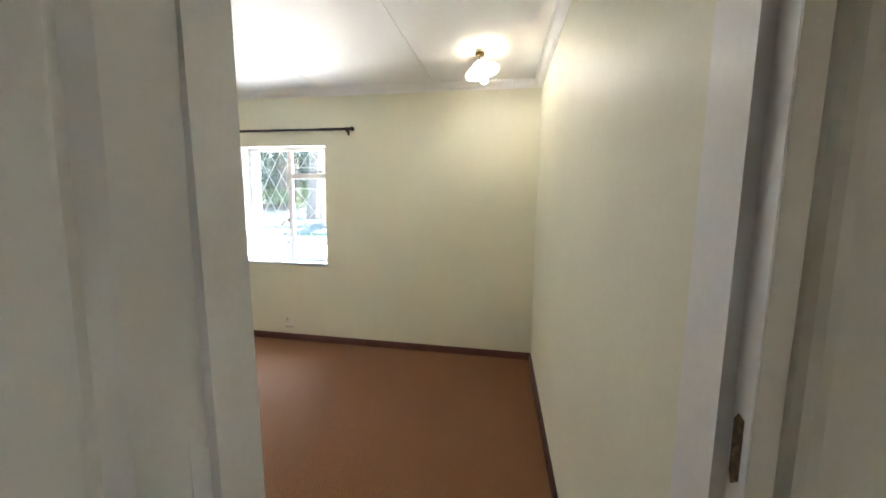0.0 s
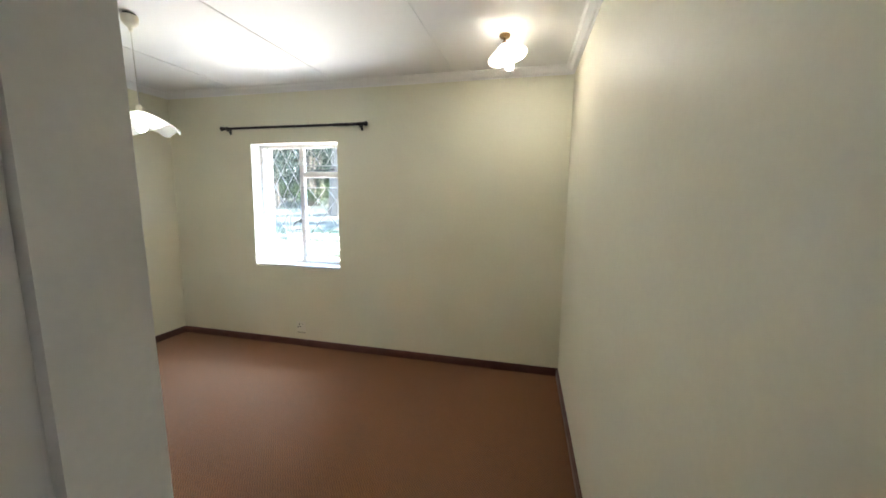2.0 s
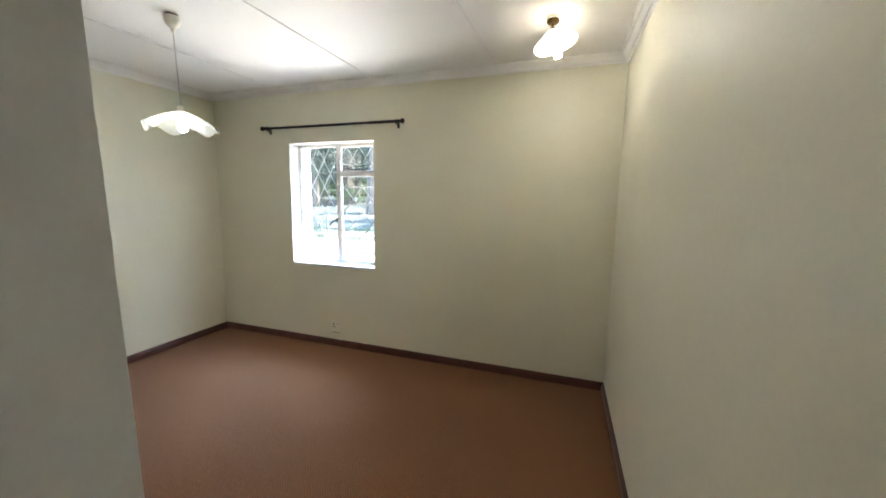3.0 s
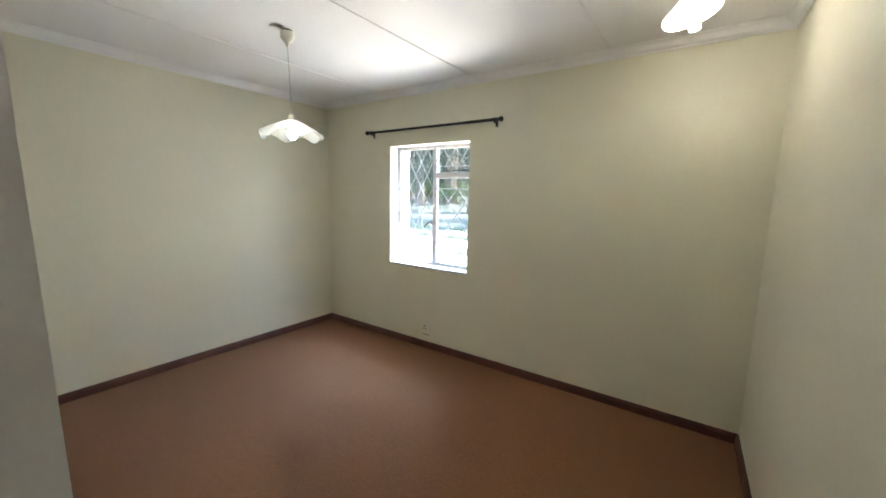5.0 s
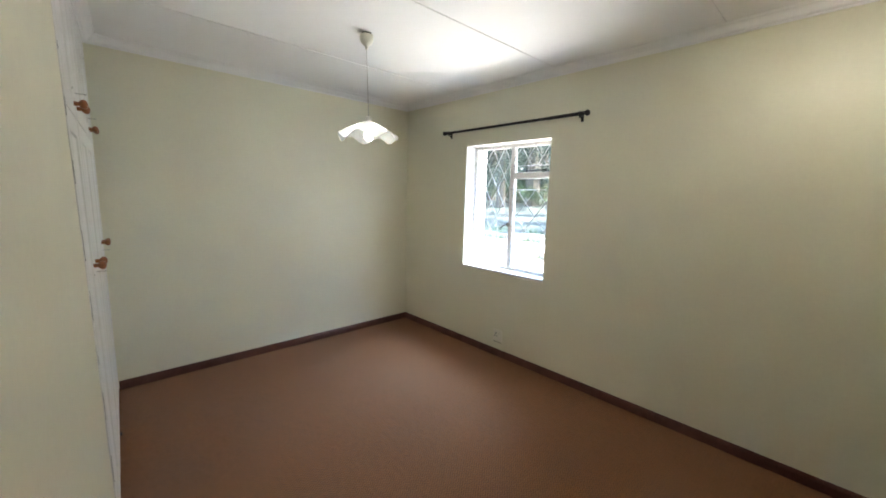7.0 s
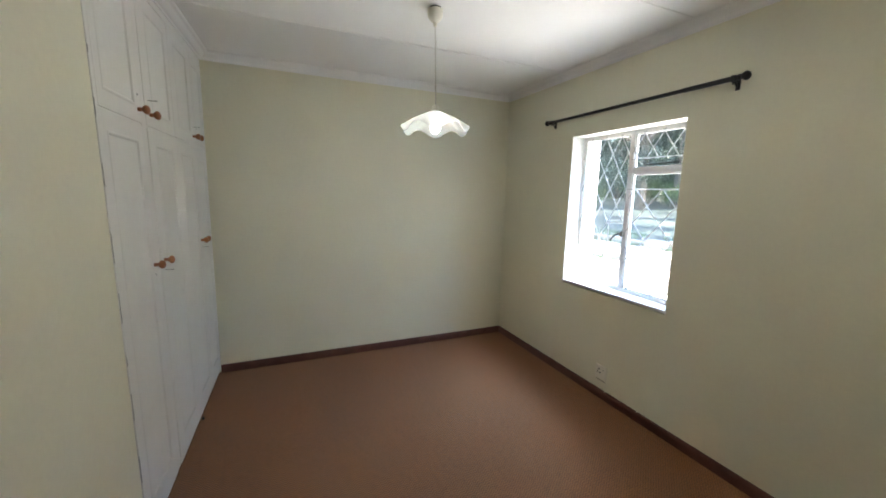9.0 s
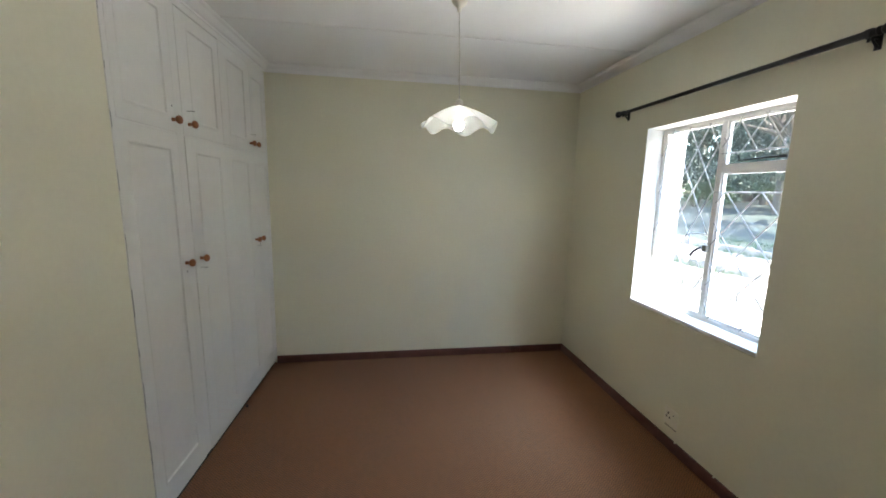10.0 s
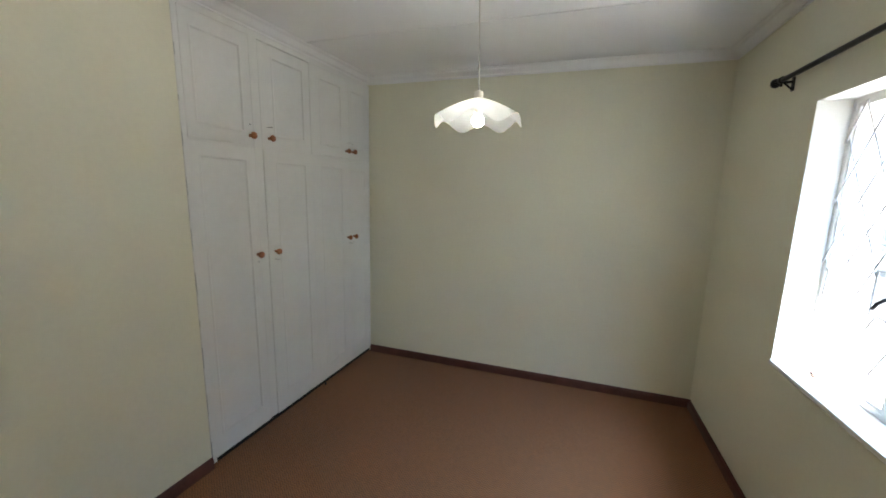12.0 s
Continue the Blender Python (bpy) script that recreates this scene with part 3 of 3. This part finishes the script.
bm = bmesh.new()
kerchief(bm, 0.210, -0.583, 0.112, 0.023, radians(8))
part("shade", bm, SHADE, pendant, "wavy frosted white glass shade", smooth=True, m=Matrix.Translation((0, 0.014, 0)))
bm = bmesh.new()
lathe(bm, [(0.013, -0.650)] + [(0.0290 * math.sin(radians(a)), -0.687 + 0.0290 * math.cos(radians(a))) for a in range(30, 180, 15)] + [(0.002, -0.716)], 24, Matrix.Translation((0, 0.014, 0)))
part("bulb", bm, BULB_TWO, pendant, "lit white globe bulb", smooth=True)

lamp = root("ceiling_light", Matrix.Translation((0.078, 2.885, TOP)), "lit ceiling light with a fluted opal glass shade", "ceiling light")
bm = bmesh.new()
lathe(bm, [(0.041, 0.0), (0.042, -0.010), (0.040, -0.020)], 28)
part("collar", bm, PLASTIC, lamp, "cream ceiling collar", smooth=True)
bm = bmesh.new()
lathe(bm, [(0.036, -0.0202), (0.039, -0.028), (0.036, -0.038), (0.030, -0.044), (0.012, -0.046)], 28)
part("base", bm, BRASS, lamp, "old brass base", smooth=True)
bm = bmesh.new()
lathe(bm, [(0.010, -0.044), (0.0085, -0.06), (0.016, -0.066), (0.018, -0.085), (0.010, -0.092)], 18)
part("stem", bm, BRASS, lamp, smooth=True)
tilt = Matrix.Translation((0, 0, -0.082)) @ Matrix.Rotation(radians(-15), 4, "Y")
bm = bmesh.new()
prof = [(0.0075, 0.006), (0.0185, 0.003), (0.040, -0.006), (0.066, -0.026), (0.090, -0.046), (0.110, -0.059), (0.126, -0.071), (0.132, -0.085), (0.127, -0.097)]
rows_ = []
for r, z in prof:
    rows_.append([bm.verts.new((r * (1 + 0.02 * math.cos(24 * math.tau * k / 144)) * math.cos(math.tau * k / 144), r * (1 + 0.02 * math.cos(24 * math.tau * k / 144)) * math.sin(math.tau * k / 144), z)) for k in range(144)])
for a, b in zip(rows_, rows_[1:]):
    for k in range(144):
        bm.faces.new((a[k], a[(k + 1) % 144], b[(k + 1) % 144], b[k]))
bmesh.ops.solidify(bm, geom=bm.faces[:], thickness=0.003)
part("shade", bm, OPAL, lamp, "fluted opal glass shade", smooth=True, m=tilt)
bm = bmesh.new()
lathe(bm, [(0.010, -0.03), (0.020, -0.045), (0.027, -0.068), (0.027, -0.10), (0.0245, -0.145), (0.022, -0.165), (0.006, -0.171)], 20)
part("bulb", bm, BULB, lamp, "lit warm bulb", smooth=True, m=tilt)

# ---- socket outlet ----
sock = root("wall_socket", Matrix.Translation((-2.118, NORTH, 0.222)), "cream plastic switched socket outlet above the skirting", "wall socket")
bm = bmesh.new()
box(bm, (-0.056, -0.011, -0.056), (0.056, 0.001, 0.056))
part("plate", bm, PLASTIC, sock, bevel=0.004)
for hx, hz, r in ((-0.018, 0.022, 0.0080), (-0.032, -0.006, 0.0065), (-0.004, -0.006, 0.0065), (0.026, 0.026, 0.0035)):
    bm = bmesh.new()
    lathe(bm, [(r, 0.0), (r, 0.0012)], 12, Matrix.Translation((hx, -0.011, hz)) @ Matrix.Rotation(radians(90), 4, "X"))
    part("pin_hole", bm, DARKGAP, sock)
bm = bmesh.new()
box(bm, (0.018, -0.016, -0.012), (0.034, -0.010, 0.012))
part("rocker", bm, PLASTIC, sock, bevel=0.002)
bm = bmesh.new()
box(bm, (-0.05, -0.0025, -0.078), (0.05, 0.001, -0.070))
part("plaster_chip", bm, mat("bare_plaster", (0.42, 0.38, 0.30), 0.9, vary=0.3, scale=60), sock, "scuffed plaster line under the plate")

# latch hole in the jamb
strike = root("strike_plate", Matrix.Translation((DOOR_R + 0.0202, 0.459, 1.235)), "dark broken latch hole in the white jamb", "strike plate")
bm = bmesh.new()
outline = [(-0.011, -0.048), (0.004, -0.062), (0.011, -0.046), (0.012, 0.036), (0.004, 0.048), (-0.010, 0.044)]
lo = [bm.verts.new((-0.0012, y, z)) for y, z in outline]
hi = [bm.verts.new((0.0, y, z)) for y, z in outline]
bm.faces.new(lo)
bm.faces.new(hi[::-1])
for i in range(6):
    bm.faces.new((lo[i], hi[i], hi[(i + 1) % 6], lo[(i + 1) % 6]))
part("latch_hole", bm, mat("rusty_dark_metal", (0.17, 0.105, 0.045), 0.7, vary=0.5, scale=80), strike)

# ---- outside ----
STONE = mat("pale_step_stone", (0.34, 0.31, 0.27), 0.85, vary=0.22, scale=5, stain=(0.15, 0.12, 0.10), grain=40, bump=0.5, depth=0.01)
PAVE = mat("pale_paving", (0.64, 0.61, 0.56), 0.85, vary=0.12, scale=2, grain=60, bump=0.3, depth=0.004)
LAWN = mat("lawn_earth", (0.034, 0.052, 0.042), 0.95, vary=0.35, scale=0.7, grain=25, bump=0.6, depth=0.03, stain=(0.075, 0.068, 0.06))
BARK = mat("grey_bark", (0.13, 0.11, 0.09), 0.9, vary=0.35, scale=8, grain=40, bump=0.6, depth=0.02)
PLASTER = mat("white_outer_plaster", (0.80, 0.78, 0.73), 0.8, vary=0.05, scale=2, grain=60, bump=0.2, depth=0.004)


def leaf_material(name, base, hue):
    m = mat(name, base, 0.55, vary=0.35, scale=1.2, grain=9, bump=0.0)
    nt = m.node_tree
    out, bs = nt.nodes["Material Output"], nt.nodes["Principled BSDF"]
    tr = nt.nodes.new("ShaderNodeBsdfTranslucent")
    tr.inputs[0].default_value = (*hue, 1)
    mx = nt.nodes.new("ShaderNodeMixShader")
    mx.inputs[0].default_value = 0.15
    nt.links.new(bs.outputs[0], mx.inputs[1])
    nt.links.new(tr.outputs[0], mx.inputs[2])
    nt.links.new(mx.outputs[0], out.inputs[0])
    return m


LEAF = leaf_material("dark_leaf", (0.023, 0.044, 0.034), (0.04, 0.075, 0.045))
LEAF_B = leaf_material("blue_green_leaf", (0.026, 0.048, 0.044), (0.04, 0.075, 0.055))
LEAF_C = leaf_material("light_leaf", (0.07, 0.12, 0.05), (0.12, 0.20, 0.07))

STEP_Y = (8.1, 9.4, 11.4)
STEP_Z = (-0.20, 0.0, 0.18, 0.36)
# one sheet of ground, flat by the house and one terrace up beyond the steps, out to the horizon
bm = bmesh.new()
cols = [-1500, -300, -60, -25, -10, 0, 10, 25, 60, 300, 1500]
lines = [(-1500, -0.28), (-20, -0.28), (4.0, -0.28), (11.55, -0.28), (11.6, 0.35), (14, 0.50), (19, 0.85), (26, 1.35), (60, 2.0), (1500, 2.4)]
g = [[bm.verts.new((x, y, z)) for x in cols] for y, z in lines]
for a, b in zip(g, g[1:]):
    for k in range(len(cols) - 1):
        bm.faces.new((a[k], a[k + 1], b[k + 1], b[k]))
def lie(y):
    """Height of the ground at that distance."""
    return float(np.interp(y, [p[0] for p in lines], [p[1] for p in lines]))


solid("ground", bm, LAWN, "shaded lawn and bare earth of the garden", "ground", "structure")
bm = bmesh.new()
box(bm, (-16, OUT, -0.30), (8, STEP_Y[0] + 0.1, STEP_Z[0]))
# unseen paving added outside the hall opening to bounce daylight in
box(bm, (2.28, -4, -0.30), (8, OUT, -0.06))
solid("pavement", bm, PAVE, "pale sunlit paving along the house", "paving", "structure")

rng = random.Random(4)
for i, y in enumerate(STEP_Y):
    st = root("garden_step", Matrix.Translation((0, y, 0)), "low rough stone garden step with a sunlit top", "garden step", group="garden steps")
    x = -17.0
    while x < 1:
        w = rng.uniform(0.5, 0.95)
        b = bmesh.new()
        d = (STEP_Y[i + 1] - y - 0.02) if i < 2 else 0.5
        box(b, (0.008, rng.uniform(-0.05, 0.07), STEP_Z[i] - 0.08), (w - 0.008, d, STEP_Z[i + 1] + rng.uniform(-0.035, 0.02)))
        part("stone", b, STONE, st, bevel=0.03, m=Matrix.Translation((x, 0, 0)) @ Matrix.Rotation(radians(rng.uniform(-2.5, 2.5)), 4, "Z") @ Matrix.Rotation(radians(rng.uniform(-1.2, 1.2)), 4, "Y"))
        x += w


def leaves(bm, centre, spread, count, size, rng):
    """Loose leaves in an uneven clump."""
    for _ in range(count):
        d = Vector((rng.gauss(0, 1), rng.gauss(0, 1), rng.gauss(0, 1)))
        d = d.normalized() * (rng.random() ** 0.5)
        p = Vector(centre) + Vector((d.x * spread[0], d.y * spread[1], d.z * spread[2]))
        e = Euler((rng.uniform(0, 6.3), rng.uniform(0, 6.3), rng.uniform(0, 6.3))).to_matrix()
        s = size * rng.uniform(0.6, 1.3)
        q = [bm.verts.new(p + e @ Vector(v)) for v in ((-s, 0, 0), (0, -s * 0.45, s * 0.08), (s, 0, 0), (0, s * 0.45, s * 0.08))]
        bm.faces.new(q)


def limb(bm, a, b, ra, rb):
    a, b = Vector(a), Vector(b)
    m = Matrix.Translation(a) @ (b - a).to_track_quat("Z", "Y").to_matrix().to_4x4()
    lathe(bm, [(ra, 0), ((ra + rb) / 2 * 1.04, (b - a).length / 2), (rb, (b - a).length)], 9, m)


def tree(x, y, height, crown, seed, material, low=0.3, count=480, size=0.06):
    r = random.Random(seed)
    t = root("tree", Matrix.Translation((x, y, lie(y))), "dense dark-leaved garden tree beyond the lawn", "tree", group="garden trees")
    b = bmesh.new()
    rad = 0.035 * height
    fork = Vector((r.uniform(-0.3, 0.3), r.uniform(-0.3, 0.3), height * 0.42))
    limb(b, (0, 0, -0.3), fork, rad, rad * 0.7)
    tips = []
    for k in range(7):
        a = math.tau * k / 7 + r.uniform(-0.3, 0.3)
        tip = fork + Vector((math.cos(a) * crown * r.uniform(0.4, 0.75), math.sin(a) * crown * r.uniform(0.4, 0.75), height * r.uniform(0.1, 0.45)))
        limb(b, fork, tip, rad * 0.5, rad * 0.12)
        tips.append(tip)
    part("trunk", b, BARK, t, "grey-brown bark", smooth=True)
    b = bmesh.new()
    for k in range(34):
        a = r.uniform(0, math.tau)
        rr = crown * math.sqrt(r.random())
        h = height * r.uniform(low, 1.0)
        rr *= 1.0 if h < height * 0.75 else 0.65
        c = tips[k] if k < 7 else (fork.x + math.cos(a) * rr, fork.y + math.sin(a) * rr, h)
        s = crown * r.uniform(0.22, 0.42)
        leaves(b, c, (s, s, s * 0.7), count, size, r)
    ob = part("crown", b, material, t)
    ob["kind"] = "stuff"


tree(-15.5, 20.5, 8.6, 3.7, 11, LEAF, 0.20, 560, 0.075)
tree(-20.5, 25.5, 10.5, 4.5, 12, LEAF_B, 0.10, 560, 0.08)
tree(-11.0, 25.0, 10.0, 4.2, 13, LEAF_B, 0.12, 560, 0.08)
tree(-5.5, 23.5, 9.5, 4.0, 14, LEAF, 0.14, 560, 0.08)
tree(-25.0, 18.5, 10.0, 4.4, 15, LEAF, 0.13, 560, 0.08)
tree(-28.0, 11.0, 9.5, 4.2, 16, LEAF_B, 0.10, 560, 0.08)
tree(-15.0, 30.0, 12.0, 5.2, 17, LEAF, 0.06, 560, 0.09)
tree(-3.0, 30.0, 12.0, 5.2, 18, LEAF_B, 0.06, 560, 0.09)
tree(-26.0, 30.0, 12.0, 5.4, 19, LEAF_B, 0.06, 560, 0.09)
# next five tall trees are added to shade the lawn, mostly out of view
tree(-3.8, 13.4, 13.0, 5.2, 21, LEAF, 0.42)
tree(-2.6, 18.0, 13.0, 5.0, 22, LEAF_B, 0.40)
tree(-9.5, 17.5, 14.0, 5.0, 23, LEAF_B, 0.46)
tree(-14.5, 22.5, 15.0, 5.5, 24, LEAF, 0.44)
tree(-6.5, 15.0, 13.5, 4.6, 25, LEAF, 0.48)
for k, (x, y, h) in enumerate(((-31, 24, 12), (-34, 18, 12), (-33, 32, 13), (-22, 36, 13), (-12, 38, 13), (-2, 38, 13), (-40, 25, 13), (-36, 11, 12), (5, 36, 13))):
    tree(x, y, h, 5.6, 60 + k, LEAF if k % 2 else LEAF_B, 0.05, 300, 0.13)


def shrub(x, y, w, h, seed, material):
    r = random.Random(seed)
    t = root("shrub", Matrix.Translation((x, y, lie(y))), "leafy shrub at the edge of the lawn", "shrub", group="garden shrubs")
    b = bmesh.new()
    for k in range(5):
        a = math.tau * k / 5
        limb(b, (0, 0, -0.1), (math.cos(a) * w * 0.5, math.sin(a) * w * 0.5, h * 0.7), 0.03, 0.008)
    part("stems", b, BARK, t)
    b = bmesh.new()
    for k in range(12):
        a, rr = r.uniform(0, math.tau), w * math.sqrt(r.random())
        leaves(b, (math.cos(a) * rr, math.sin(a) * rr, h * r.uniform(0.25, 0.9)), (w * 0.4, w * 0.4, h * 0.3), 320, 0.05, r)
    ob = part("foliage", b, material, t)
    ob["kind"] = "stuff"


SHRUBS = [(-13.8, 22.5, 1.7, 1.6, LEAF_C), (-17.6, 24.0, 1.8, 1.8, LEAF_C), (-9.6, 22.0, 1.8, 1.7, LEAF), (-22.0, 21.8, 1.9, 1.9, LEAF_C), (-5.0, 26.0, 2.2, 2.1, LEAF_C), (-24.0, 14.5, 1.9, 1.9, LEAF)]
SHRUBS += [(-12.5, 29.0, 2.9, 2.8, LEAF), (-18.5, 29.5, 3.1, 3.0, LEAF_B), (-1.0, 27.0, 2.8, 2.8, LEAF_B), (-25.5, 25.0, 3.1, 3.0, LEAF), (-7.5, 29.5, 3.1, 3.0, LEAF), (-29.5, 16.5, 3.1, 3.0, LEAF_B)]
for k, (x, y, w, h, mt) in enumerate(SHRUBS):
    shrub(x, y, w, h, 40 + k, mt)

# the wood that closes the view behind the garden
rng = random.Random(77)
bm = bmesh.new()
for _ in range(52000):
    a, d = radians(rng.uniform(-25, 105)), rng.uniform(40, 48)
    h = rng.uniform(0, 1) ** 0.9 * (14 + 3 * math.sin(a * 9) + 1.5 * math.sin(a * 31))
    leaves(bm, (-2 - d * math.sin(a), 4 + d * math.cos(a), 1.5 + h), (0.5, 0.5, 0.5), 1, 0.46, rng)
solid("far_woods", bm, LEAF_B, "dense dark wood closing the view behind the garden", "woods", "stuff")

# tufts of grass at the foot of the steps and on the lawn's edge
bm = bmesh.new()
for _ in range(9000):
    y = rng.choice((7.95, 9.3, 11.3, 12.2, 13.0)) + rng.gauss(0, 0.12 if rng.random() < 0.7 else 0.5)
    x = rng.uniform(-16, -3)
    if math.sin(x * 1.7 + y) + math.sin(x * 0.6) < 0.1:
        continue
    z = STEP_Z[0] if y < STEP_Y[0] else STEP_Z[1] if y < STEP_Y[1] else STEP_Z[2] if y < STEP_Y[2] else 0.36
    hgt, lean = rng.uniform(0.05, 0.16), rng.uniform(-0.06, 0.06)
    p = [bm.verts.new(v) for v in ((x - 0.008, y, z), (x + 0.008, y, z), (x + lean, y + lean, z + hgt))]
    bm.faces.new(p)
solid("grass_tufts", bm, LEAF_C, "thin tufts of grass along the garden steps", "grass", "stuff")

# unseen roof added over the rooms keeps the sun out; its east overhang shades the hall opening
bm = bmesh.new()
box(bm, (WEST - 0.35, -2.1, 3.0), (3.6, OUT + 0.06, 3.12))
solid("roof_slab", bm, PLASTER, "unseen plain slab added over the rooms to block the sun", "roof", "structure")
bm = bmesh.new()
box(bm, (WEST - 0.25, -0.2, 2.86), (2.4, -0.15, 3.0))
box(bm, (-1.9, -2.05, 2.75), (2.3, -1.9, 3.0))
box(bm, (-1.98, -1.9, -0.2), (-1.9, -0.05, 3.0))
box(bm, (2.2, -1.9, -0.2), (2.28, -1.735, 3.0))
box(bm, (2.2, -1.55, -0.2), (2.28, HALLF, 3.0))
box(bm, (2.2, -1.735, 2.0), (2.28, -1.55, 3.0))
box(bm, (0.95, HALLF, -0.2), (2.28, HALLF + 0.1, 3.0))
solid("wall_outer", bm, PLASTER, "plain white outer walls", "wall", "structure")
